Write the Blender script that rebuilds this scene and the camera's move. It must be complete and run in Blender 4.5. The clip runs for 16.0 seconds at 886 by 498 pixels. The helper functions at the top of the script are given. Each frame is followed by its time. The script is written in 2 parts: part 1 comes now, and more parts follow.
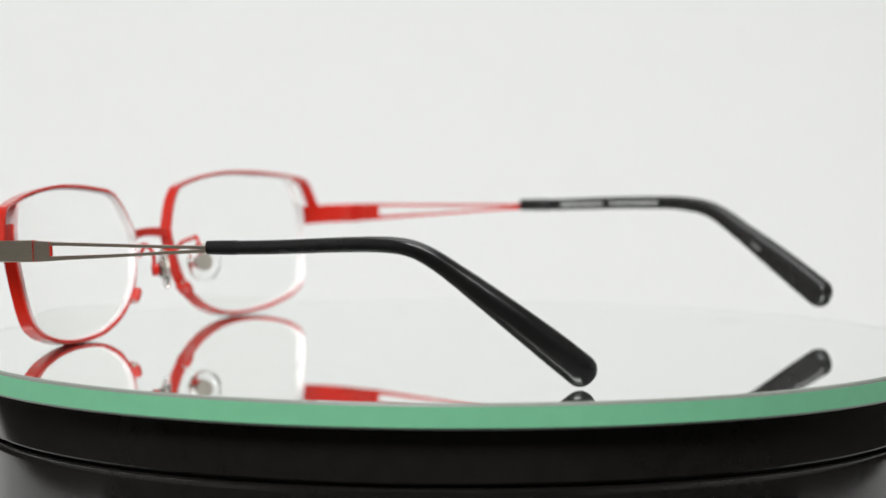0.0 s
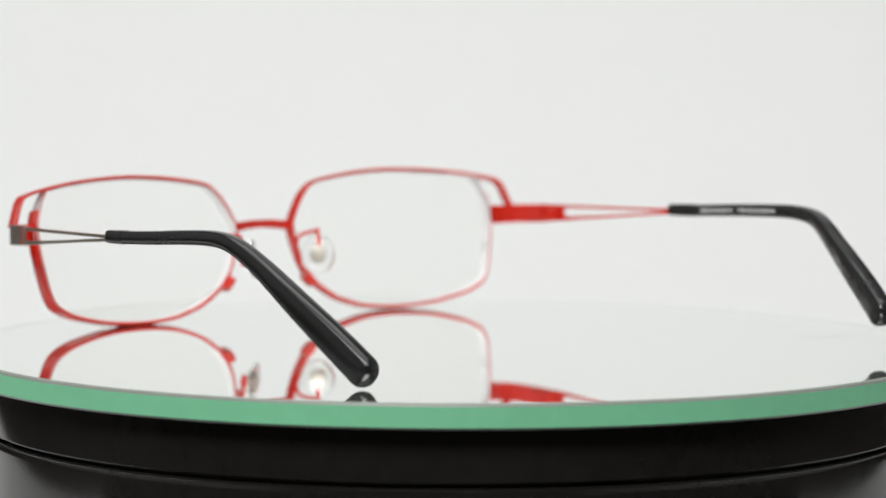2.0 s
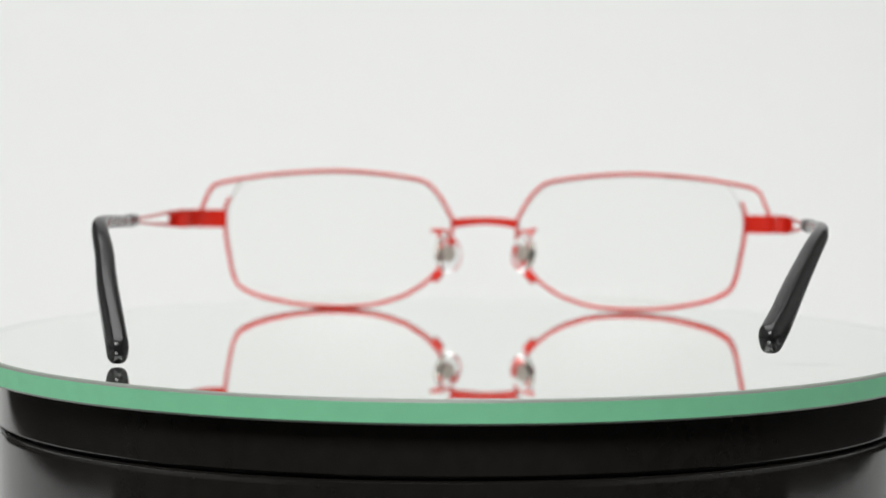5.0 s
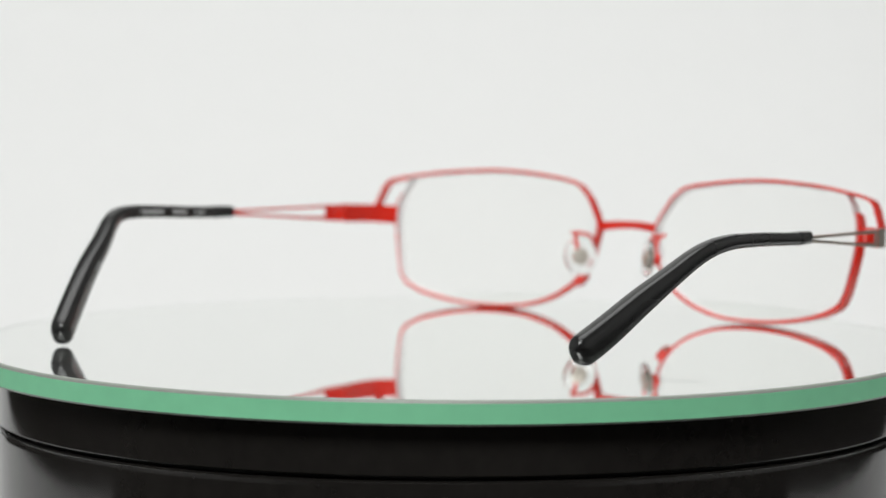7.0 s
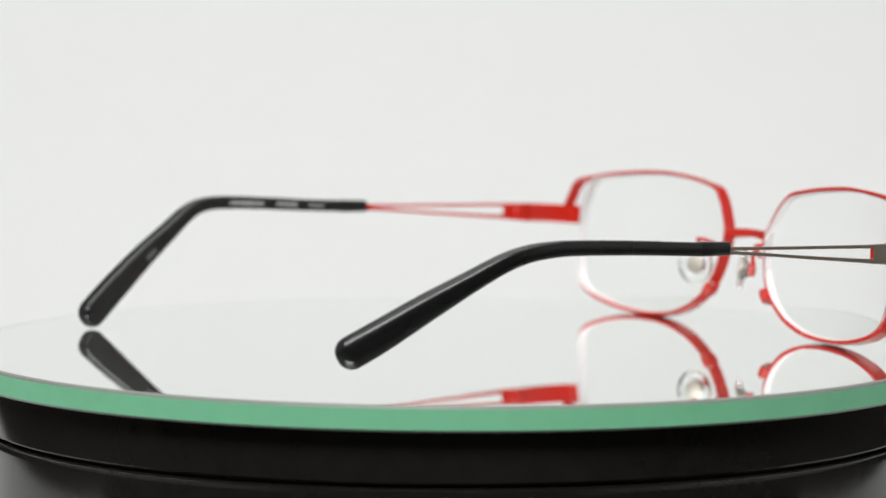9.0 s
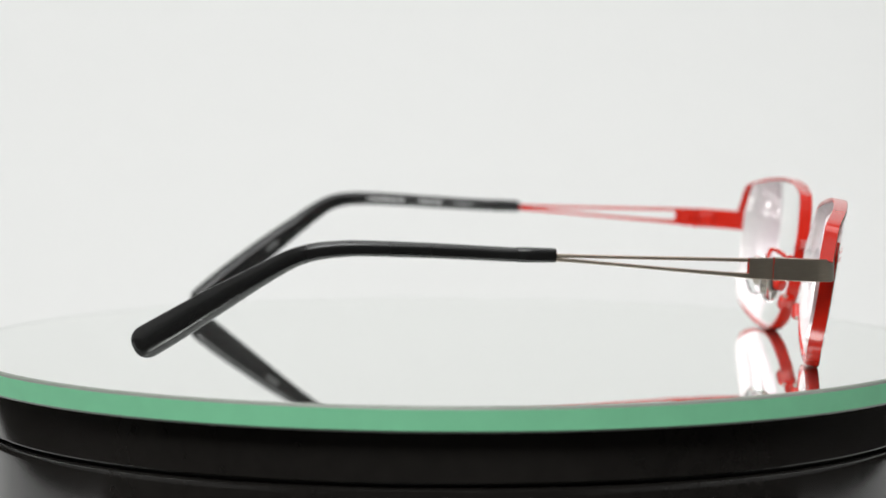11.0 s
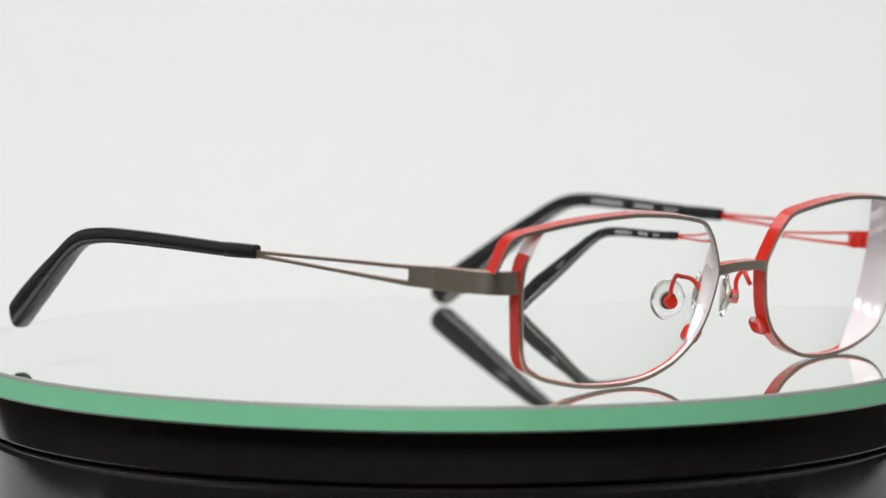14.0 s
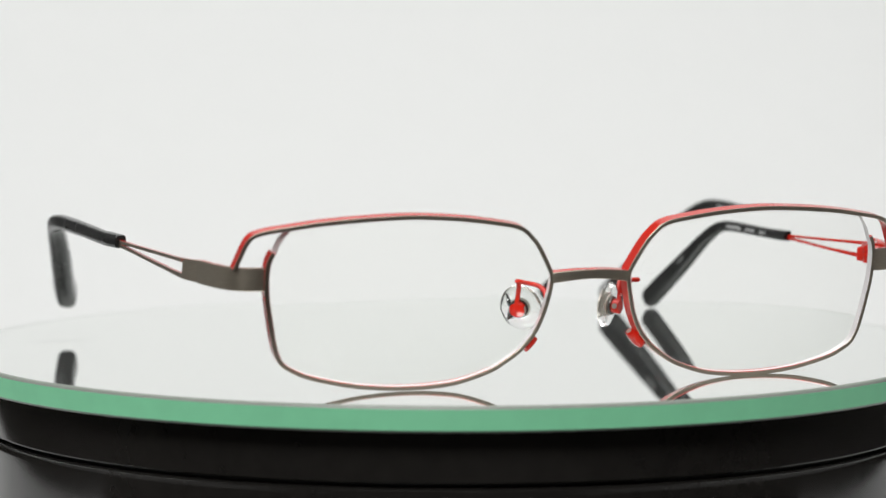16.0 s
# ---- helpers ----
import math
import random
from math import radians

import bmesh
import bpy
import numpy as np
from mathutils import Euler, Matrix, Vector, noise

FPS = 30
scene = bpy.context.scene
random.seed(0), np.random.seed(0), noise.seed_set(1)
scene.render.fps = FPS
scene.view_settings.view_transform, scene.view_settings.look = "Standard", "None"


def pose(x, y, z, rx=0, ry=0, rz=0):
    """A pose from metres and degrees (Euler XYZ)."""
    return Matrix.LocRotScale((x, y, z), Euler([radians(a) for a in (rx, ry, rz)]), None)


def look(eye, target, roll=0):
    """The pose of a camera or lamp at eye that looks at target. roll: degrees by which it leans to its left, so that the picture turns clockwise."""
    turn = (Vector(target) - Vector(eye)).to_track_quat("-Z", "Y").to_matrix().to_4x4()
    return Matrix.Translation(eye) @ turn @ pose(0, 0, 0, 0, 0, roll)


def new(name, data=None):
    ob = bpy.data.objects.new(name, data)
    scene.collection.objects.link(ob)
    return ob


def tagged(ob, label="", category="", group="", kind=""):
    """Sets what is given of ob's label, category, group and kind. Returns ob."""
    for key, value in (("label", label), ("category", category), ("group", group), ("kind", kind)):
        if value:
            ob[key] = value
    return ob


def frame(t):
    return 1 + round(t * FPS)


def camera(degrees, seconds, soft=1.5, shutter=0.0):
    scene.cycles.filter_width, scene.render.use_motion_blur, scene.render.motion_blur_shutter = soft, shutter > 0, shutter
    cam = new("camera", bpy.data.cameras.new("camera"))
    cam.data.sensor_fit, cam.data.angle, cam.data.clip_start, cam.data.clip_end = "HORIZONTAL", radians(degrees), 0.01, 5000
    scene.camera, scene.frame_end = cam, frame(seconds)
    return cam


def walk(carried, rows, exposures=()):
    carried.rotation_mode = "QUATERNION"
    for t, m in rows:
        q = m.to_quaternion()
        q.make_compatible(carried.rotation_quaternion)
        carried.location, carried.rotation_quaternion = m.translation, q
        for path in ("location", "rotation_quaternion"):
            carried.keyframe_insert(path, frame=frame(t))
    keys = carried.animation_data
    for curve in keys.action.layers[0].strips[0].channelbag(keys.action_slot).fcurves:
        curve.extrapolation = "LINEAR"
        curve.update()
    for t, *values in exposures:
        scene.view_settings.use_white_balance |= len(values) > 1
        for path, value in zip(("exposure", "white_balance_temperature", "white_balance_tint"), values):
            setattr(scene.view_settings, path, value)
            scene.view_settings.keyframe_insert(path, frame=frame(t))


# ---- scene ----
# A pair of spectacles turns on a round mirror plate in front of a white photo backdrop.
cam = camera(16.27, 16.0, soft=1.5)
cam.data.dof.use_dof = True
cam.data.dof.focus_distance = 0.584
cam.data.dof.aperture_fstop = 17

EYE = Vector((0.0, -0.632, 0.0674))
AIM = Vector((-0.00263, 1.0, -0.0758)).normalized()


def stand(back):
    eye = EYE - AIM * back
    return look(eye, eye + AIM, 0.145)


BREATH = 0.0170
walk(cam, [(0, stand(0)), (4.0, stand(0)), (4.27, stand(BREATH)), (8.73, stand(BREATH)), (9.0, stand(0)), (16, stand(0))])

# ---- light ----
world = bpy.data.worlds.new("studio")
scene.world = world
# the lens rings need many inner reflections
scene.cycles.max_bounces, scene.cycles.glossy_bounces, scene.cycles.transmission_bounces = 20, 12, 16
world.use_nodes = True
world.node_tree.nodes["Background"].inputs[0].default_value = (0.9, 0.95, 1.0, 1)
world.node_tree.nodes["Background"].inputs[1].default_value = 0.3


def softbox(name, eye, target, sx, sy, watts, color):
    data = bpy.data.lights.new(name, "AREA")
    data.shape, data.size, data.size_y, data.energy, data.color = "RECTANGLE", sx, sy, watts, color
    ob = new(name, data)
    ob.matrix_world = look(eye, target)
    return ob


softbox("softbox_top", (-0.06, -0.05, 1.15), (-0.03, 0.15, 0.0), 1.0, 0.9, 7.62, (0.985, 0.995, 0.985))
softbox("softbox_front", (-0.25, -1.15, 0.95), (0.0, 0.2, 0.05), 0.8, 0.5, 12.95, (0.985, 0.995, 0.985))


# ---- materials ----
def material(name, color, rough=0.5, metal=0.0, spread=0.06, grain=400.0, bump=0.0, coat=0.0, ior=1.5, trans=0.0, stretch=(1, 1, 1), patch=30.0, rough_spread=0.05):
    m = bpy.data.materials.new(name)
    m.use_nodes = True
    nt = m.node_tree
    b = nt.nodes["Principled BSDF"]
    b.inputs["Base Color"].default_value = (*color, 1)
    b.inputs["Roughness"].default_value = rough
    b.inputs["Metallic"].default_value = metal
    b.inputs["IOR"].default_value = ior
    b.inputs["Coat Weight"].default_value = coat
    b.inputs["Coat Roughness"].default_value = 0.08
    b.inputs["Transmission Weight"].default_value = trans
    if spread or bump or rough_spread:
        tc = nt.nodes.new("ShaderNodeTexCoord")
        mp = nt.nodes.new("ShaderNodeMapping")
        mp.inputs["Scale"].default_value = stretch
        nt.links.new(tc.outputs["Object"], mp.inputs["Vector"])
        fine = nt.nodes.new("ShaderNodeTexNoise")
        fine.inputs["Scale"].default_value = grain
        fine.inputs["Detail"].default_value = 4
        wide = nt.nodes.new("ShaderNodeTexNoise")
        wide.inputs["Scale"].default_value = patch
        wide.inputs["Detail"].default_value = 3
        nt.links.new(mp.outputs[0], fine.inputs["Vector"])
        nt.links.new(tc.outputs["Object"], wide.inputs["Vector"])
        both = nt.nodes.new("ShaderNodeMath")
        both.operation = "ADD"
        nt.links.new(fine.outputs[0], both.inputs[0])
        nt.links.new(wide.outputs[0], both.inputs[1])
        ramp = nt.nodes.new("ShaderNodeMapRange")
        ramp.inputs[1].default_value, ramp.inputs[2].default_value = 0.6, 1.4
        ramp.inputs[3].default_value, ramp.inputs[4].default_value = 1 - spread, 1 + spread
        nt.links.new(both.outputs[0], ramp.inputs[0])
        mix = nt.nodes.new("ShaderNodeVectorMath")
        mix.operation = "SCALE"
        mix.inputs[0].default_value = color
        nt.links.new(ramp.outputs[0], mix.inputs["Scale"])
        nt.links.new(mix.outputs[0], b.inputs["Base Color"])
        rr = nt.nodes.new("ShaderNodeMapRange")
        rr.inputs[1].default_value, rr.inputs[2].default_value = 0.3, 0.7
        rr.inputs[3].default_value, rr.inputs[4].default_value = max(0.0, rough - rough_spread), rough + rough_spread
        nt.links.new(wide.outputs[0], rr.inputs[0])
        nt.links.new(rr.outputs[0], b.inputs["Roughness"])
        if bump:
            bp = nt.nodes.new("ShaderNodeBump")
            bp.inputs["Strength"].default_value = bump
            bp.inputs["Distance"].default_value = 0.0001
            nt.links.new(fine.outputs[0], bp.inputs["Height"])
            nt.links.new(bp.outputs[0], b.inputs["Normal"])
    return m


def clear(name, ior, rough, color=(1, 1, 1)):
    m = bpy.data.materials.new(name)
    m.use_nodes = True
    nt = m.node_tree
    nt.nodes.remove(nt.nodes["Principled BSDF"])
    g = nt.nodes.new("ShaderNodeBsdfGlass")
    g.inputs["IOR"].default_value, g.inputs["Roughness"].default_value = ior, rough
    g.inputs["Color"].default_value = (*color, 1)
    nt.links.new(g.outputs[0], nt.nodes["Material Output"].inputs[0])
    return m


def coated(name, ior, tint, share):
    """Anti-reflection coated lens glass: clear, with a faint tinted gloss at grazing angles."""
    m = bpy.data.materials.new(name)
    m.use_nodes = True
    nt = m.node_tree
    nt.nodes.remove(nt.nodes["Principled BSDF"])
    t = nt.nodes.new("ShaderNodeBsdfRefraction")
    t.inputs["IOR"].default_value, t.inputs["Roughness"].default_value = ior, 0.0
    t.inputs["Color"].default_value = (0.995, 0.997, 0.993, 1)
    g = nt.nodes.new("ShaderNodeBsdfGlossy")
    g.inputs["Color"].default_value, g.inputs["Roughness"].default_value = (*tint, 1), 0.02
    fr = nt.nodes.new("ShaderNodeFresnel")
    fr.inputs["IOR"].default_value = ior
    k = nt.nodes.new("ShaderNodeValToRGB")
    for at, v in ((0.0, 0.0), (0.6, 0.6 * share), (0.97, 1.0)):
        e = k.color_ramp.elements[0] if at == 0.0 else k.color_ramp.elements.new(at)
        e.position, e.color = at, (v, v, v, 1)
    nt.links.new(fr.outputs[0], k.inputs[0])
    mix = nt.nodes.new("ShaderNodeMixShader")
    nt.links.new(k.outputs[0], mix.inputs[0])
    nt.links.new(t.outputs[0], mix.inputs[1])
    nt.links.new(g.outputs[0], mix.inputs[2])
    nt.links.new(mix.outputs[0], nt.nodes["Material Output"].inputs[0])
    return m


RED = material("red_lacquer", (0.68, 0.021, 0.009), 0.22, 0.0, 0.08, 900, 0.05, 0.4)
TITAN = material("brushed_titanium", (0.40, 0.35, 0.285), 0.44, 1.0, 0.12, 500, 0.10, stretch=(1, 1, 9))
BLACK = material("black_acetate", (0.009, 0.009, 0.009), 0.26, 0.0, 0.15, 700, 0.05, 0.2)
SOCKET = material("dark_steel_socket", (0.20, 0.19, 0.18), 0.25, 0.9, 0.08, 900)
STEEL = material("steel_insert", (0.52, 0.48, 0.42), 0.38, 0.6, 0.08, 900)
WORN = material("worn_print", (0.15, 0.15, 0.15), 0.5, 0.0, 0.45, 1500)
PRINT = material("white_print", (0.46, 0.46, 0.46), 0.5, 0.0, 0.35, 1500)
LENS = coated("lens_glass", 1.56, (0.995, 0.98, 0.987), 0.05)
EDGE = material("ground_lens_edge", (0.96, 0.92, 0.92), 0.30, 0.35, 0.04, 600)
SILICONE = clear("clear_silicone", 1.43, 0.03)
MIRROR = material("mirror_silver", (0.90, 0.925, 0.90), 0.010, 0.965, 0.006, 60, 0.0, patch=14, rough_spread=0.008)


def brushed(m):
    """Fine brushing along the arms and rims, which draws highlights out upright."""
    nt = m.node_tree
    b = nt.nodes["Principled BSDF"]
    way = nt.nodes.new("ShaderNodeTangent")
    way.direction_type, way.axis = "RADIAL", "Z"
    nt.links.new(way.outputs[0], b.inputs["Tangent"])
    b.inputs["Anisotropic"].default_value = 0.3
    b.inputs["Anisotropic Rotation"].default_value = 0.25


brushed(TITAN)


def smudge(m, spot, reach):
    """A faint dull fingerprint on the mirror."""
    nt = m.node_tree
    tc = nt.nodes.new("ShaderNodeTexCoord")
    mp = nt.nodes.new("ShaderNodeMapping")
    mp.vector_type = "TEXTURE"
    mp.inputs["Location"].default_value = spot
    mp.inputs["Scale"].default_value = reach
    ln = nt.nodes.new("ShaderNodeVectorMath")
    ln.operation = "LENGTH"
    nz = nt.nodes.new("ShaderNodeTexNoise")
    nz.inputs["Scale"].default_value = 900
    fall = nt.nodes.new("ShaderNodeMapRange")
    fall.inputs[1].default_value, fall.inputs[2].default_value = 0.3, 1.1
    fall.inputs[3].default_value, fall.inputs[4].default_value = 0.22, 0.0
    mul = nt.nodes.new("ShaderNodeMath")
    mul.operation = "MULTIPLY"
    sub = nt.nodes.new("ShaderNodeMath")
    sub.operation = "SUBTRACT"
    sub.inputs[0].default_value = 1.0
    tint = nt.nodes.new("ShaderNodeVectorMath")
    tint.operation = "SCALE"
    base = nt.nodes["Principled BSDF"].inputs["Base Color"]
    nt.links.new(base.links[0].from_socket, tint.inputs[0])
    nt.links.new(tc.outputs["Object"], mp.inputs[0])
    nt.links.new(mp.outputs[0], ln.inputs[0])
    nt.links.new(ln.outputs["Value"], fall.inputs[0])
    nt.links.new(tc.outputs["Object"], nz.inputs["Vector"])
    nt.links.new(fall.outputs[0], mul.inputs[0])
    nt.links.new(nz.outputs[0], mul.inputs[1])
    nt.links.new(mul.outputs[0], sub.inputs[1])
    nt.links.new(sub.outputs[0], tint.inputs["Scale"])
    nt.links.new(tint.outputs[0], base)


smudge(MIRROR, (0.0735, -0.0338, 0.0), (0.009, 0.005, 1.0))
GREEN = material("green_glass_edge", (0.29, 0.80, 0.47), 0.38, 0.0, 0.05, 250, 0.05, patch=40)
BEVEL = material("ground_glass_bevel", (0.30, 0.33, 0.29), 0.4, 0.0, 0.08, 500)
DRUM = material("black_gloss_plastic", (0.0175, 0.0158, 0.0145), 0.075, 0.0, 0.25, 300, 0.05, patch=25, rough_spread=0.03)
RUBBER = material("matt_black_rubber", (0.006, 0.006, 0.006), 0.8, 0.0, 0.2, 400)
TABLE = material("dark_table_laminate", (0.020, 0.018, 0.016), 0.9, 0.0, 0.15, 60, 0.0, patch=6, ior=1.15)
SHEET = material("white_backdrop_paper", (0.86, 0.86, 0.855), 0.85, 0.0, 0.008, 90, 0.0, patch=2.5)
WALL = material("grey_room_paint", (0.14, 0.14, 0.14), 0.8, 0.0, 0.05, 12, 0.0, patch=1.2)
PALE = material("pale_room_paint", (0.78, 0.78, 0.77), 0.8, 0.0, 0.05, 12, 0.0, patch=1.2)


# ---- mesh helpers ----
def finish(name, bm, mats, parent=None, label="", smooth=True, sharp=38):
    bmesh.ops.recalc_face_normals(bm, faces=bm.faces)
    me = bpy.data.meshes.new(name)
    bm.to_mesh(me)
    bm.free()
    for m in mats if isinstance(mats, (list, tuple)) else [mats]:
        me.materials.append(m)
    ob = new(name, me)
    if smooth:
        for f in me.polygons:
            f.use_smooth = True
        me.set_sharp_from_angle(angle=radians(sharp))
    if parent:
        ob.parent = parent
    if label:
        tagged(ob, label)
    return ob


def lathe(bm, profile, steps=160, mats=None):
    rings = []
    for r, z in profile:
        rings.append([bm.verts.new((r * math.cos(2 * math.pi * i / steps), r * math.sin(2 * math.pi * i / steps), z)) for i in range(steps)])
    for k in range(len(rings) - 1):
        for i in range(steps):
            f = bm.faces.new((rings[k][i], rings[k][(i + 1) % steps], rings[k + 1][(i + 1) % steps], rings[k + 1][i]))
            f.material_index = mats[k] if mats else 0
    top = bm.faces.new(rings[0])
    top.material_index = mats[-1] if mats else 0
    bm.faces.new(rings[-1])


# ---- setting ----
def sheet_backdrop():
    bm = bmesh.new()
    line = [(-0.07, -0.066)] + [(0.30, -0.066)]
    line += [(0.30 + 0.35 * math.sin(a), 0.284 - 0.35 * math.cos(a)) for a in [radians(6 * k) for k in range(1, 16)]]
    line += [(0.65, 1.35)]
    half = 0.350
    rows = [[bm.verts.new((x, y, z)) for y, z in line] for x in (-half, half)]
    under = [[bm.verts.new((x, y + 0.0015, z - 0.0015)) for y, z in line] for x in (-half, half)]
    n = len(line)
    for k in range(n - 1):
        bm.faces.new((rows[0][k], rows[1][k], rows[1][k + 1], rows[0][k + 1]))
        bm.faces.new((under[0][k], under[0][k + 1], under[1][k + 1], under[1][k]))
        for e in (0, 1):
            bm.faces.new((rows[e][k], rows[e][k + 1], under[e][k + 1], under[e][k]))
    for k in (0, n - 1):
        bm.faces.new((rows[0][k], rows[1][k], under[1][k], under[0][k]))
    return tagged(finish("backdrop", bm, SHEET), "seamless white paper photo backdrop sweeping up behind the turntable", "backdrop", kind="structure")


def slab(name, lo, hi, mat, label, category):
    bm = bmesh.new()
    bmesh.ops.create_cube(bm, size=1)
    for v in bm.verts:
        v.co = Vector([lo[i] if v.co[i] < 0 else hi[i] for i in range(3)])
    return tagged(finish(name, bm, mat, smooth=False), label, category, kind="structure")


sheet_backdrop()
slab("floor", (-1.2, -2.4, -0.90), (1.2, 1.6, -0.80), WALL, "plain grey studio floor", "floor")
slab("wall_north", (-1.3, 1.6, -0.9), (1.3, 1.7, 1.9), WALL, "plain grey studio wall behind the backdrop", "wall")
slab("wall_south", (-1.3, -2.5, -0.9), (1.3, -2.4, 1.9), WALL, "plain grey studio wall facing the backdrop", "wall")
# added unseen side walls, pale and close, as reflectors for lenses, tips and metal
slab("wall_west", (-1.3, -2.4, -0.9), (-1.2, 1.6, 1.9), PALE, "unseen pale side wall added to bounce light", "wall")
slab("wall_east", (1.2, -2.4, -0.9), (1.3, 1.6, 1.9), PALE, "unseen pale side wall added to bounce light", "wall")
slab("ceiling", (-1.3, -2.5, 1.9), (1.3, 1.7, 2.0), PALE, "plain pale studio ceiling", "ceiling")


def table():
    root = tagged(new("table"), "dark laminate table under the backdrop sheet", "table")
    root.location = (0, 0.1, -0.80)
    def box(name, lo, hi):
        bm = bmesh.new()
        bmesh.ops.create_cube(bm, size=1)
        for v in bm.verts:
            v.co = Vector([lo[i] if v.co[i] < 0 else hi[i] for i in range(3)])
        bmesh.ops.bevel(bm, geom=bm.edges[:], offset=0.004, segments=2, affect="EDGES")
        finish(name, bm, TABLE, root)
    box("tabletop", (-1.15, -1.15, 0.704), (1.15, 0.56, 0.7323))
    for x in (-1.11, 1.05):
        for y in (-1.11, 0.48):
            box("leg", (x, y, 0.0), (x + 0.06, y + 0.06, 0.702))


table()


# ---- turntable ----
def turntable_base():
    root = tagged(new("turntable_base"), "round glossy black plastic turntable base on a dark table", "turntable")
    root.location = (0, 0, -0.066)
    k = 0.066
    bm = bmesh.new()
    lathe(bm, [(0.0944, k - 0.0048), (0.0947, k - 0.00485), (0.09485, k - 0.0050), (0.0949, k - 0.0052), (0.0949, k - 0.0053), (0.0949, k - 0.0143), (0.0949, k - 0.0144), (0.09475, k - 0.0146), (0.0944, k - 0.0147)], 256)
    finish("drum", bm, DRUM, root)
    bm = bmesh.new()
    lathe(bm, [(0.0929, k - 0.0148), (0.0929, k - 0.0154)], 128)
    finish("groove_ring", bm, RUBBER, root, "matt black ring sunk in the groove")
    bm = bmesh.new()
    lathe(bm, [(0.0940, k - 0.0155), (0.0947, k - 0.0156), (0.0950, k - 0.0159), (0.0951, k - 0.0168), (0.0951, k - 0.0169), (0.0951, k - 0.0300), (0.0951, 0.0031), (0.0951, 0.0030), (0.0943, 0.0)], 256)
    finish("housing", bm, DRUM, root)
    return root


def mirror_plate():
    bm = bmesh.new()
    lathe(bm, [(0.0989, 0.0), (0.0995, -0.00002), (0.0998, -0.0002), (0.1000, -0.0006), (0.1000, -0.0043), (0.0997, -0.0047)], 256, [2, 2, 2, 1, 2, 0])
    ob = finish("mirror_plate", bm, [MIRROR, GREEN, BEVEL], sharp=8)
    # the silvered face is dead flat
    for f in ob.data.polygons:
        f.use_smooth = f.material_index == 1
    return tagged(ob, "round mirror glass plate with a green cut edge on the turntable", "mirror")


turntable_base()
plate = mirror_plate()

# ---- spectacles: millimetres, x across, y towards the front, z up ----
OFF = Vector((1.64, 68.26, 0.06))
UP = Vector((0, 0, 1))


def spline(points, steps=6):
    """A smooth line through the points (each any number of values)."""
    pts = [np.array(p, float) for p in points]
    pts = [2 * pts[0] - pts[1]] + pts + [2 * pts[-1] - pts[-2]]
    out = []
    for i in range(1, len(pts) - 2):
        p0, p1, p2, p3 = pts[i - 1:i + 3]
        for k in range(steps):
            t = k / steps
            out.append(0.5 * (2 * p1 + (p2 - p0) * t + (2 * p0 - 5 * p1 + 4 * p2 - p3) * t * t + (3 * p1 - p0 - 3 * p2 + p3) * t ** 3))
    return out + [pts[-2]]


def tangents(path):
    n = len(path)
    return [(path[min(i + 1, n - 1)] - path[max(i - 1, 0)]).normalized() for i in range(n)]


def ribbon(bm, path, outs, hd, ht, bevel=0.12, front=1):
    """A flat bar along path: half depth hd along outs, half thickness ht across; its outer face takes material front."""
    n = len(path)
    rings = []
    for i, (p, t) in enumerate(zip(path, tangents(path))):
        d = (outs[i] - t * outs[i].dot(t)).normalized()
        m = t.cross(d)
        a, b = hd[i] if isinstance(hd, list) else hd, ht[i] if isinstance(ht, list) else ht
        c = min(bevel, a * 0.5, b * 0.5)
        sec = ((a - c, b), (a, b - c), (a, c - b), (a - c, -b), (c - a, -b), (-a, c - b), (-a, b - c), (c - a, b))
        rings.append([bm.verts.new((p + d * u + m * v + OFF) / 1000) for u, v in sec])
    for i in range(n - 1):
        for k in range(8):
            f = bm.faces.new((rings[i][k], rings[i][(k + 1) % 8], rings[i + 1][(k + 1) % 8], rings[i + 1][k]))
            f.material_index = front if k in (0, 1, 2) else 0
    bm.faces.new(rings[0])
    bm.faces.new(rings[-1])


def oval_bar(bm, path, outs, hd, ht, power=2.6, seg=20, round_end=0):
    """A bar with a rounded section; round_end: millimetres over which its far end rounds off."""
    n = len(path)
    rings = []
    for i, (p, t) in enumerate(zip(path, tangents(path))):
        d = (outs[i] - t * outs[i].dot(t)).normalized()
        m = t.cross(d)
        ring = []
        for k in range(seg):
            a = 2 * math.pi * k / seg
            u, v = math.cos(a), math.sin(a)
            r = (abs(u) ** power + abs(v) ** power) ** (-1 / power)
            ring.append(bm.verts.new((p + d * u * r * hd[i] + m * v * r * ht[i] + OFF) / 1000))
        rings.append(ring)
    for i in range(n - 1):
        for k in range(seg):
            bm.faces.new((rings[i][k], rings[i][(k + 1) % seg], rings[i + 1][(k + 1) % seg], rings[i + 1][k]))
    bm.faces.new(rings[0])
    bm.faces.new(rings[-1])


def front_y(x, z):
    """The tilted, bowed surface in which each rim lies."""
    u, v = abs(x) - 34.0, z - 16.0
    return 4.23 - 0.0811 * u + 0.1706 * v - 0.00343 * (u * u + v * v)


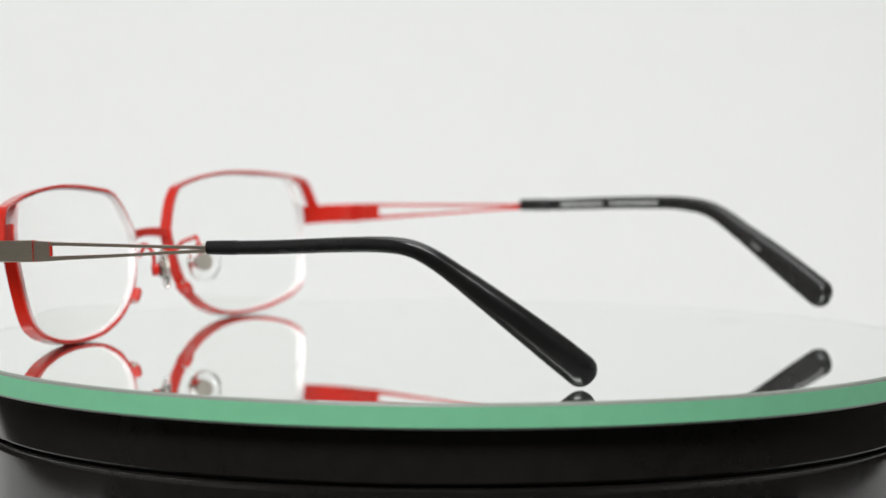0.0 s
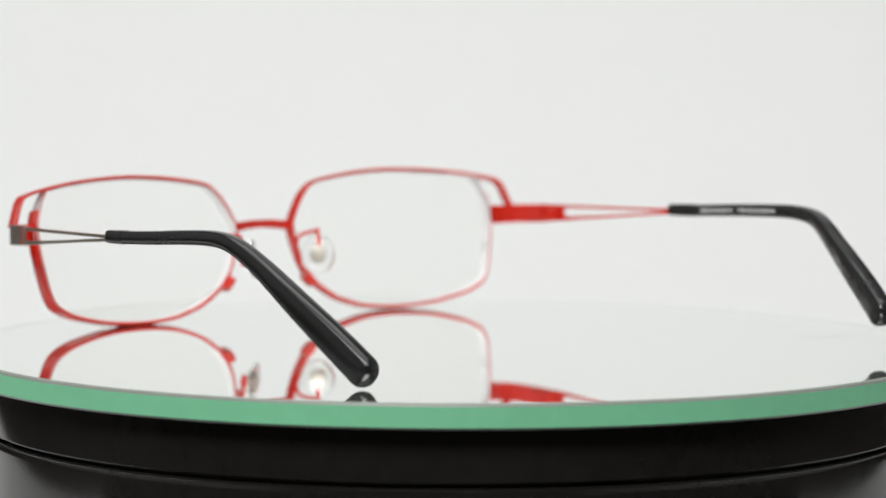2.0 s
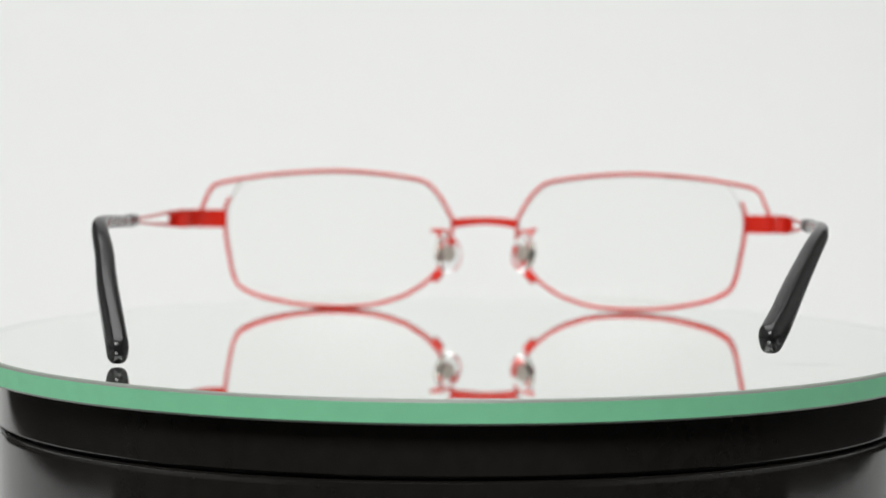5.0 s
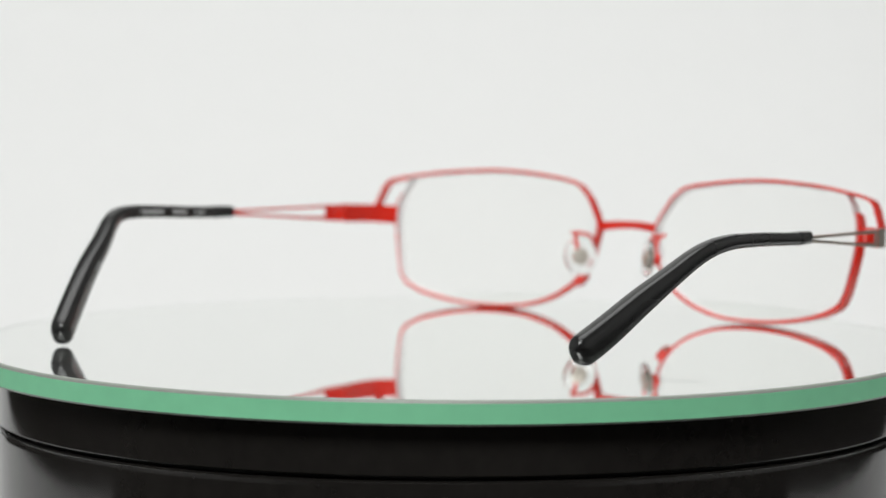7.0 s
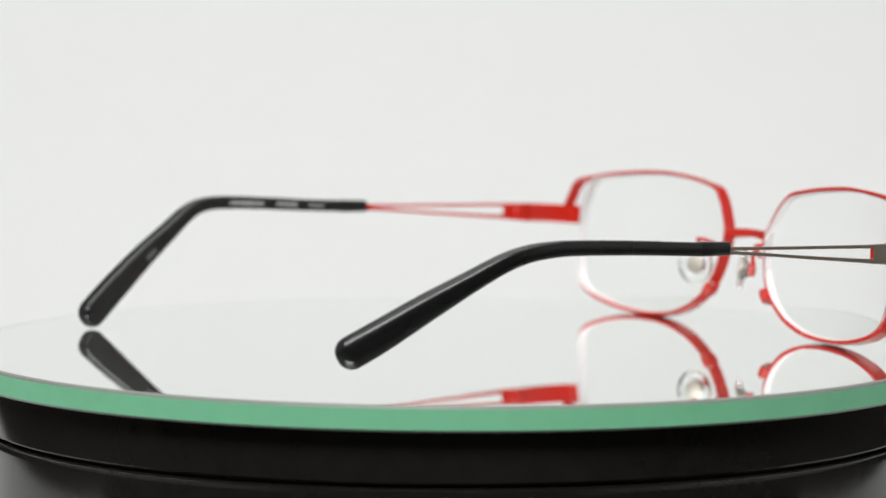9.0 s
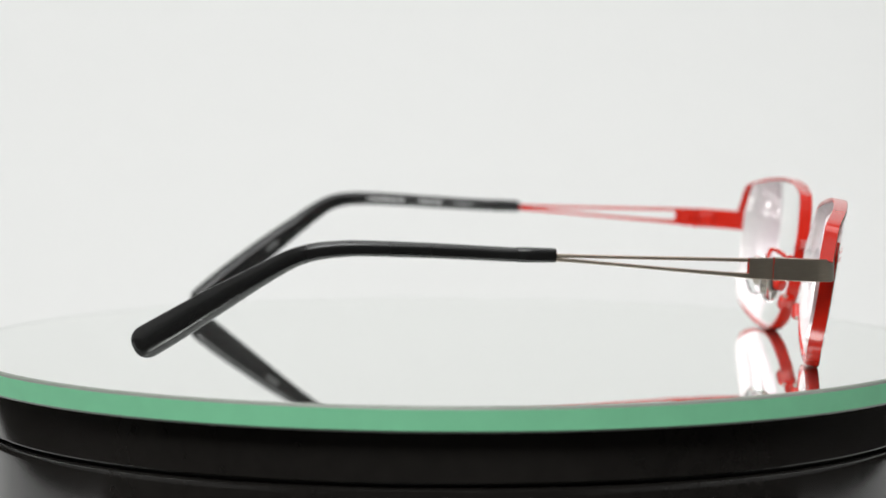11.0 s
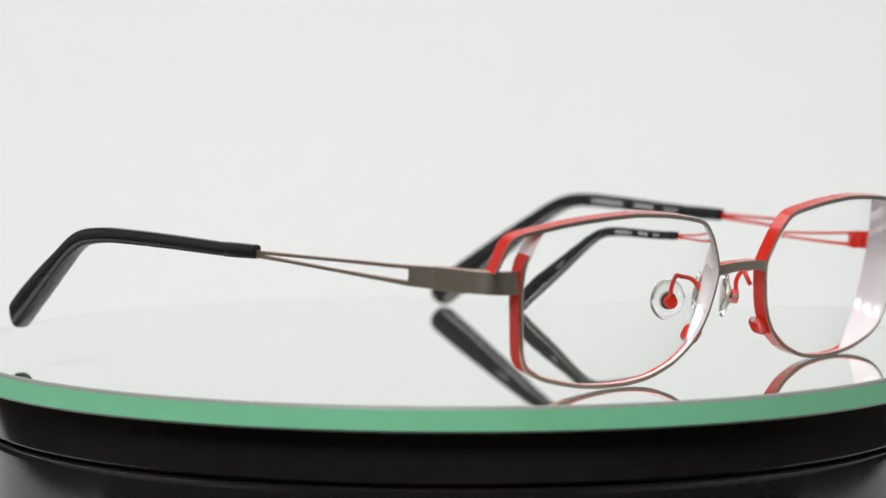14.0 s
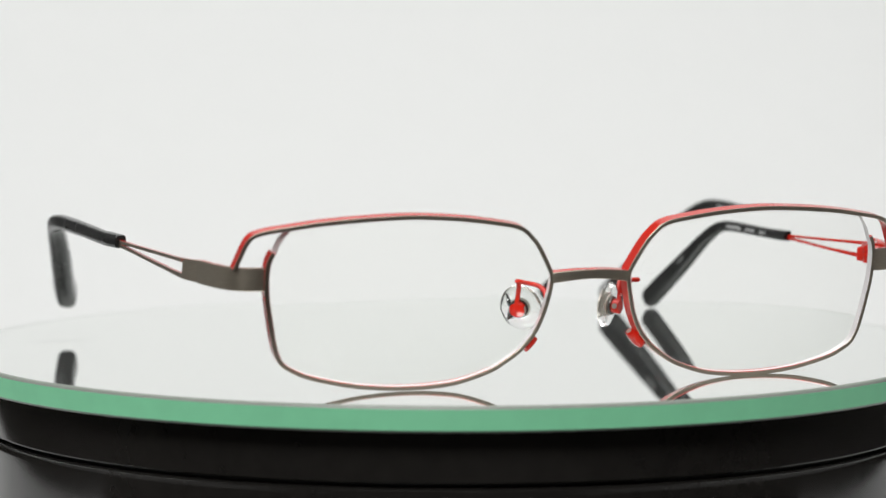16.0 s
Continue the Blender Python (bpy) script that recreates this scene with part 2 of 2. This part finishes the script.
HORN = ((66.0, 22.4), (65.0, 24.9), (64.2, 26.8), (63.3, 28.05), (62.2, 28.65), (60.3, 29.15), (57.0, 29.7), (51.6, 30.5), (45.1, 31.1), (38.5, 31.45), (33.2, 31.5), (25.4, 31.0), (19.2, 30.2), (15.5, 29.55), (13.5, 28.75), (11.8, 27.2), (10.75, 26.0), (9.5, 24.05), (8.05, 21.4), (7.55, 20.0), (7.65, 18.1), (8.2, 15.5), (9.15, 12.25), (10.6, 9.4), (12.4, 7.2), (13.65, 6.05), (16.4, 4.2), (19.05, 2.85), (24.35, 1.2), (29.6, 0.52), (34.9, 0.37), (40.2, 0.62), (45.5, 1.28), (52.0, 2.75), (55.2, 4.1), (56.8, 5.1), (57.8, 6.5), (58.6, 8.6), (59.55, 13.05), (60.35, 17.6), (60.5, 21.5), (60.2, 23.85), (59.5, 25.4))
LIP = ((59.5, 25.4), (58.7, 27.4), (57.2, 29.5))


THICK, POWER = 1.25, 0.0029


def lens_normal(s):
    return Vector((0.0811 * s, 1.0, -0.1706)).normalized()


def rim(s, root):
    bm = bmesh.new()
    line = spline(HORN, 4)
    path = [Vector((s * x, front_y(x, z), z * (1.008 if s < 0 else 1.0))) for x, z in line]
    ribbon(bm, [p - lens_normal(s) * 0.1 for p in path], [lens_normal(s)] * len(path), 1.32, 0.37, 0.1)
    ob = finish("rim", bm, [RED, TITAN], root, "slim rim, brushed grey in front and red behind")
    # the rounded screw barrel that closes the rim under the nose pad
    a, b = Vector((s * 10.65, 0, 9.75)), Vector((s * 12.75, 0, 7.35))
    line = []
    for k in range(9):
        p = a.lerp(b, k / 8)
        p.y = front_y(p.x, p.z) - 1.15
        line.append(p - Vector((s * 0.92, 0, 0.80)))
    bm = bmesh.new()
    ease = [0.80, 0.93, 1.0, 1.0, 1.0, 1.0, 1.0, 0.93, 0.80]
    oval_bar(bm, line, [lens_normal(s)] * 9, [1.75 * g for g in ease], [0.92 * g for g in ease], 3.0, 20)
    finish("rim_block", bm, RED, ob)
    along = (line[-1] - line[0]).normalized()
    for at, way in ((line[0], -along), (line[-1], along)):
        bm = bmesh.new()
        at = at - lens_normal(s) * 0.55
        oval_bar(bm, [at - way * 0.2, at + way * 0.06, at + way * 0.1], [lens_normal(s)] * 3, [0.55, 0.55, 0.45], [0.55, 0.55, 0.45], 2.0, 14)
        finish("rim_screw", bm, STEEL, ob)
    return ob


def lens(s, root):
    """A minus lens: flat curve in front, deep curve behind."""
    line = [p for p in spline(HORN[6:], 4)] + spline(LIP, 4)[1:-1]
    around = np.array(line)
    along = np.roll(around, -1, 0) - np.roll(around, 1, 0)
    inward = np.stack([-along[:, 1], along[:, 0]], 1) / np.linalg.norm(along, axis=1)[:, None]
    c = np.array((34.0, 16.2))
    inward *= np.sign(((c - around) * inward).sum(1))[:, None]
    line = around + inward * 0.45
    n = lens_normal(s)
    ux, uz = Vector((s, -s * n.x / n.y, 0)), Vector((0, -n.z / n.y, 1)) * (1.008 if s < 0 else 1.0)
    mid = Vector((s * c[0], front_y(c[0], c[1]), c[1] * (1.008 if s < 0 else 1.0)))
    bm = bmesh.new()
    rings, steps = {}, 14
    for face in (0, 1):
        for k in range(steps + 1):
            ring = []
            for q in line:
                d = (q - c) * (k / steps)
                r2 = d[0] ** 2 + d[1] ** 2
                o2 = (d[0] + 1.5) ** 2 + d[1] ** 2
                bow, depth = -r2 / 320.0, 1.08 - (THICK + POWER * o2 if face else 0.0)
                ring.append(bm.verts.new((mid + ux * d[0] + uz * d[1] + Vector((0, bow, 0)) + n * depth + OFF) / 1000) if k else None)
            if k == 0:
                depth = 1.08 - (THICK + POWER * 2.25 if face else 0.0)
                ring = [bm.verts.new((mid + n * depth + OFF) / 1000)]
            rings[face, k] = ring
        m = len(line)
        for i in range(m):
            j = (i + 1) % m
            bm.faces.new((rings[face, 0][0], rings[face, 1][i], rings[face, 1][j]))
            for k in range(1, steps):
                bm.faces.new((rings[face, k][i], rings[face, k + 1][i], rings[face, k + 1][j], rings[face, k][j]))
    borders = [set(rings[0, steps]), set(rings[1, steps])]
    for i in range(m):
        j = (i + 1) % m
        f = bm.faces.new((rings[0, steps][i], rings[0, steps][j], rings[1, steps][j], rings[1, steps][i]))
        f.material_index = 1
        for e in f.edges:
            if e.verts[0] in borders[0] and e.verts[1] in borders[0] or e.verts[0] in borders[1] and e.verts[1] in borders[1]:
                e.smooth = False
    ob = finish("lens", bm, [LENS, EDGE], root, "clear concave corrective lens")
    ob.visible_shadow = False
    return ob


def bridge(root):
    bm = bmesh.new()
    line = spline([(-7.6, 4.6, 19.8), (-6.0, 5.1, 20.0), (-3.0, 5.6, 20.3), (0.0, 5.8, 20.4), (3.0, 5.6, 20.3), (6.0, 5.1, 20.0), (7.6, 4.6, 19.8)], 5)
    path = [Vector(p) for p in line]
    ends = [1.02 - 0.17 * (1 - abs(p.x) / 8.0) for p in path]
    ribbon(bm, path, [Vector((0, 1, -0.13))] * len(path), 1.1, ends, 0.15)
    return finish("bridge", bm, [RED, TITAN], root, "slim bridge, brushed grey in front and red behind")


def endpiece(s, root):
    bm = bmesh.new()
    line = spline([(60.3, 0.55, 20.5), (62.4, 0.35, 20.5), (64.8, -0.45, 20.55), (66.6, -2.2, 20.7), (67.6, -4.6, 20.85), (68.3, -7.6, 21.0), (69.02, -11.2, 21.22)], 5)
    path = [Vector((s * p[0], p[1], p[2] + (0.4 if s < 0 else 0.05))) for p in line]
    outs = [UP.cross(t) * s for t in tangents(path)]
    ribbon(bm, path, outs, 0.60, 2.1, 0.15)
    return finish("endpiece", bm, [RED, TITAN], root, "curved endpiece, brushed grey outside and red inside")


def lettering(words, bm, start, stop, tall):
    """Flat letters from start to stop, standing upright and facing the wearer."""
    data = bpy.data.curves.new("print", "FONT")
    data.body, data.extrude, data.offset = words, 0.05, 0.018
    holder = bpy.data.objects.new("print", data)
    me = bpy.data.meshes.new_from_object(holder)
    xs, ys = [v.co.x for v in me.vertices], [v.co.y for v in me.vertices]
    x0, wide, y0, high = min(xs), max(xs) - min(xs), min(ys), max(ys) - min(ys)
    for v in me.vertices:
        p = start.lerp(stop, (v.co.x - x0) / wide) + Vector((v.co.z + 0.06, 0, ((v.co.y - y0) / high - 0.5) * tall))
        v.co = (p + OFF) / 1000
    bm.from_mesh(me)
    bpy.data.objects.remove(holder)
    bpy.data.curves.remove(data)
    bpy.data.meshes.remove(me)


def temple(s, root):
    """The pierced metal arm, its hinge and its black sleeve."""
    bm = bmesh.new()
    plan = [(69.05, -11.33), (69.9, -13.6), (70.6, -15.9), (71.0, -20.0), (71.6, -31.3), (72.3, -43.0), (72.75, -51.8)]

    def bar(rows, first, last):
        line = spline([(*plan[i], *rows[i - first]) for i in range(first, last + 1)], 5)
        path = [Vector((s * p[0], p[1], p[2] + (0.35 * (51.8 + p[1]) / 40.0 if s < 0 else 0.0))) for p in line]
        ribbon(bm, path, [UP.cross(t) * s for t in tangents(path)], 0.42, [p[3] for p in line], 0.1)

    bar([(21.25, 2.0), (21.38, 1.95), (21.5, 1.87)], 0, 2)
    bar([(22.98, 0.36), (23.1, 0.34), (23.38, 0.31), (23.68, 0.31), (23.92, 0.36)], 2, 6)
    bar([(20.12, 0.48), (20.48, 0.40), (21.45, 0.32), (22.55, 0.31), (23.30, 0.36)], 2, 6)
    arm = finish("temple_arm", bm, [RED, TITAN], root, "pierced metal temple arm, grey outside and red inside")
    # hinge barrels on the inner side
    for z, h in ((22.45, 0.55), (21.25, 0.5), (20.05, 0.55)):
        bm = bmesh.new()
        path = [Vector((s * 67.75, -11.3, z - h)), Vector((s * 67.75, -11.3, z)), Vector((s * 67.75, -11.3, z + h))]
        oval_bar(bm, path, [Vector((1, 0, 0))] * 3, [0.75] * 3, [0.75] * 3, 2.0, 16)
        finish("hinge_barrel", bm, RED, arm)
    for y0, y1 in ((-7.6, -10.7), (-11.9, -14.6)):
        bm = bmesh.new()
        path = [Vector((s * (67.2 - (0.0 if y0 > -8 else -0.7)), y0, 21.1)), Vector((s * 67.6, (y0 + y1) / 2, 21.2)), Vector((s * (67.7 if y0 > -8 else 69.2), y1, 21.25))]
        ribbon(bm, path, [Vector((s, 0, 0))] * 3, 0.45, 1.45, 0.25, 0)
        finish("hinge_leaf", bm, RED, arm)
    # sleeve: x, y, z, half height, half thickness
    if s > 0:
        rows = [(73.0, -53.0, 24.0, 1.26, 1.15), (73.7, -58.6, 24.15, 1.3, 1.2), (74.4, -72.8, 24.9, 1.38, 1.3), (74.8, -84.0, 25.3, 1.44, 1.4), (74.85, -89.5, 25.25, 1.5, 1.45), (74.4, -94.8, 24.6, 1.62, 1.6), (73.2, -99.3, 23.0, 1.78, 1.75), (71.2, -105.2, 19.65, 2.02, 1.95), (68.7, -112.8, 15.15, 2.55, 2.1), (66.2, -120.6, 10.3, 2.95, 2.15), (64.4, -125.3, 7.45, 3.05, 2.15)]
    else:
        rows = [(-72.2, -53.0, 23.95, 1.26, 1.15), (-72.3, -57.8, 24.1, 1.3, 1.2), (-72.3, -66.9, 24.55, 1.34, 1.25), (-72.2, -78.5, 25.3, 1.4, 1.35), (-71.9, -87.3, 25.65, 1.48, 1.45), (-71.5, -92.5, 25.2, 1.58, 1.6), (-70.5, -96.4, 23.55, 1.72, 1.75), (-68.8, -101.3, 20.1, 1.95, 1.95), (-66.7, -109.0, 14.35, 2.5, 2.1), (-63.9, -117.2, 7.8, 2.95, 2.15), (-62.1, -122.3, 3.55, 3.05, 2.15)]
    line = spline(rows, 6)
    tail = line[-1] - line[-7]
    tail = tail / np.linalg.norm(tail[:3])
    for k in range(1, 15):
        a = k / 14 * math.pi / 2 * 0.985
        q = line[0] * 0 + rows[-1]
        q[:3] = np.array(rows[-1][:3]) + tail[:3] * 2.9 * math.sin(a)
        q[3], q[4] = rows[-1][3] * math.cos(a) ** 0.88, rows[-1][4] * math.cos(a) ** 0.75
        line.append(q)
    path = [Vector(p[:3]) for p in line]
    bm = bmesh.new()
    oval_bar(bm, path, [UP.cross(t) * s for t in tangents(path)], [p[4] for p in line], [p[3] for p in line], 2.9, 40)
    tip = finish("temple_tip", bm, BLACK, root, "black acetate temple tip, polished")
    # collar at the mouth of the sleeve
    a, b = np.array(rows[0]), np.array(rows[1])
    bm = bmesh.new()
    ring = [a + (b - a) * f for f in (-0.36, -0.33, 0.3, 0.88, 0.92)]
    grow = (0.9, 1.03, 1.06, 1.06, 0.93)
    oval_bar(bm, [Vector(p[:3]) for p in ring], [Vector((s, 0, 0))] * 5, [p[4] * g for p, g in zip(ring, grow)], [p[3] * g for p, g in zip(ring, grow)], 3.6, 36)
    finish("collar", bm, BLACK, tip)
    # worn print on the inner side, as bars
    for y0, y1 in ((-61.0, -71.0), (-72.8, -84.6)) if s > 0 else ((-62.2, -66.0), (-69.0, -74.0), (-77.4, -85.8)):
        bm = bmesh.new()
        seg = []
        for k in range(6):
            y = y0 + (y1 - y0) * k / 5
            near = min(line, key=lambda q: abs(q[1] - y))
            seg.append(Vector((near[0] - s * (near[4] + 0.005), y, near[2] + 0.05)))
        a, b = seg[0], seg[-1]
        if s < 0 and y0 == -62.2:
            lettering("TITAN-P", bm, b, a, 0.85)
            finish("print", bm, PRINT, tip, "worn white lettering", smooth=False)
            continue
        span, at = (b - a).length, 0.0
        while at < span - 0.3:
            wide = min(random.uniform(0.55, 1.1), span - at)
            bar_line = [a.lerp(b, (at + wide * f) / span) for f in (0.0, 0.5, 1.0)]
            ribbon(bm, bar_line, [Vector((-s, 0, 0))] * 3, 0.03, random.uniform(0.36, 0.46), 0.01, 0)
            at += wide + 0.22
        finish("print_bar", bm, PRINT, tip, "worn white print")


    # a small worn mark half-way down the slope
    bm = bmesh.new()
    at = min(range(len(line)), key=lambda k: abs(line[k][2] - (15.8 if s < 0 else 16.6)))
    run, faces = [], []
    for k in range(at - 2, at + 3):
        q = line[k]
        out = (UP.cross(path[k + 1] - path[k - 1]) * s).normalized()
        run.append(path[k] - out * (q[4] + 0.02))
        faces.append(-out)
    run = [run[2].lerp(p, 0.45) for p in run]
    ribbon(bm, run, faces, 0.04, 0.45, 0.01, 0)
    finish("print_bar", bm, WORN, tip, "rubbed pale mark")


def nose_pad(s, root):
    c = Vector((9.6, -3.9, 13.7)) if s > 0 else Vector((-7.8, -4.2, 13.5))
    n = Vector((-s * 0.66, -0.74, 0.12)).normalized()
    up = (Vector((s * 0.16, 0, 1)) - n * Vector((s * 0.16, 0, 1)).dot(n)).normalized()
    side = n.cross(up)
    bm = bmesh.new()
    seg = 32
    prof = [(0.25, 0.75), (0.7, 0.72), (0.92, 0.5), (1.0, 0.1), (0.96, -0.35), (0.75, -0.7), (0.3, -0.8)]
    rings = []
    for r, h in prof:
        rings.append([bm.verts.new((c + side * 3.8 * r * math.cos(2 * math.pi * k / seg) + up * 4.3 * r * math.sin(2 * math.pi * k / seg) + n * h + OFF) / 1000) for k in range(seg)])
    for i in range(len(rings) - 1):
        for k in range(seg):
            bm.faces.new((rings[i][k], rings[i][(k + 1) % seg], rings[i + 1][(k + 1) % seg], rings[i + 1][k]))
    bm.faces.new(rings[0])
    bm.faces.new(rings[-1])
    pad = finish("nose_pad", bm, SILICONE, root, "clear silicone nose pad with a metal core")
    pad.visible_shadow = False

    def stub(name, a, b, r, mat, q=2.2, flat=1.0):
        bm = bmesh.new()
        path = [a.lerp(b, f) for f in (0, 0.08, 0.5, 0.92, 1)]
        k = (0.8, 1, 1, 1, 0.8)
        oval_bar(bm, path, [up] * 5, [r * g for g in k], [r * flat * g for g in k], q, 18)
        finish(name, bm, mat, pad)

    stub("core", c + n * 0.35, c - n * 0.4, 1.95, STEEL, 2.0, 0.92)
    stub("core_socket", c - n * 0.82, c - n * 1.25, 1.75, SOCKET, 2.0, 0.95)
    stub("pad_box", c - n * 1.2, c - n * 2.75, 1.35, RED, 2.1)
    across = side if s > 0 else -side
    stub("screw", c - n * 2.0 + across * 1.0, c - n * 2.0 + across * 1.4, 0.5, STEEL)
    bm = bmesh.new()
    if s > 0:
        post = [(10.9, -2.2, 16.4), (11.1, -1.5, 18.0), (11.5, -0.9, 18.7), (11.9, -0.4, 18.95)]
    else:
        post = [(-9.7, -2.7, 16.2), (-10.2, -2.0, 17.9), (-11.0, -1.5, 18.6), (-11.8, -0.9, 18.6)]
    line = spline([tuple(c - n * 2.2 + up * 0.8)] + post + [(s * 10.2, -0.5, 18.6), (s * 8.9, -0.1, 18.35), (s * 8.0, 0.6, 17.9), (s * 7.65, 1.4, 17.0), (s * 7.75, 2.0, 15.8)], 6)
    path = [Vector(p) for p in line]
    oval_bar(bm, path, [UP + Vector((0.1, 0.2, 0))] * len(path), [0.44] * len(path), [0.44] * len(path), 2.0, 12)
    finish("pad_arm", bm, RED, pad)


def spectacles():
    root = tagged(new("eyeglasses"), "open red and grey metal eyeglasses with black tips on a mirror", "eyeglasses")
    bridge(root)
    for s in (-1, 1):
        rim(s, root)
        endpiece(s, root)
        lens(s, root)
        temple(s, root)
        nose_pad(s, root)
    return root


glasses = spectacles()


# ---- what turns ----
def motions():
    turn = [(0.5 * k, pose(0, 0, 0, 0, 0, 64.93 - 13.971 * 0.5 * k)) for k in range(33)]
    # the plate lies a sixth of a degree off level
    lean = Matrix.Rotation(radians(0.166), 4, Vector((-0.449, 0.893, 0)))
    walk(plate, [(t, m @ lean) for t, m in turn])
    walk(glasses, turn)


motions()
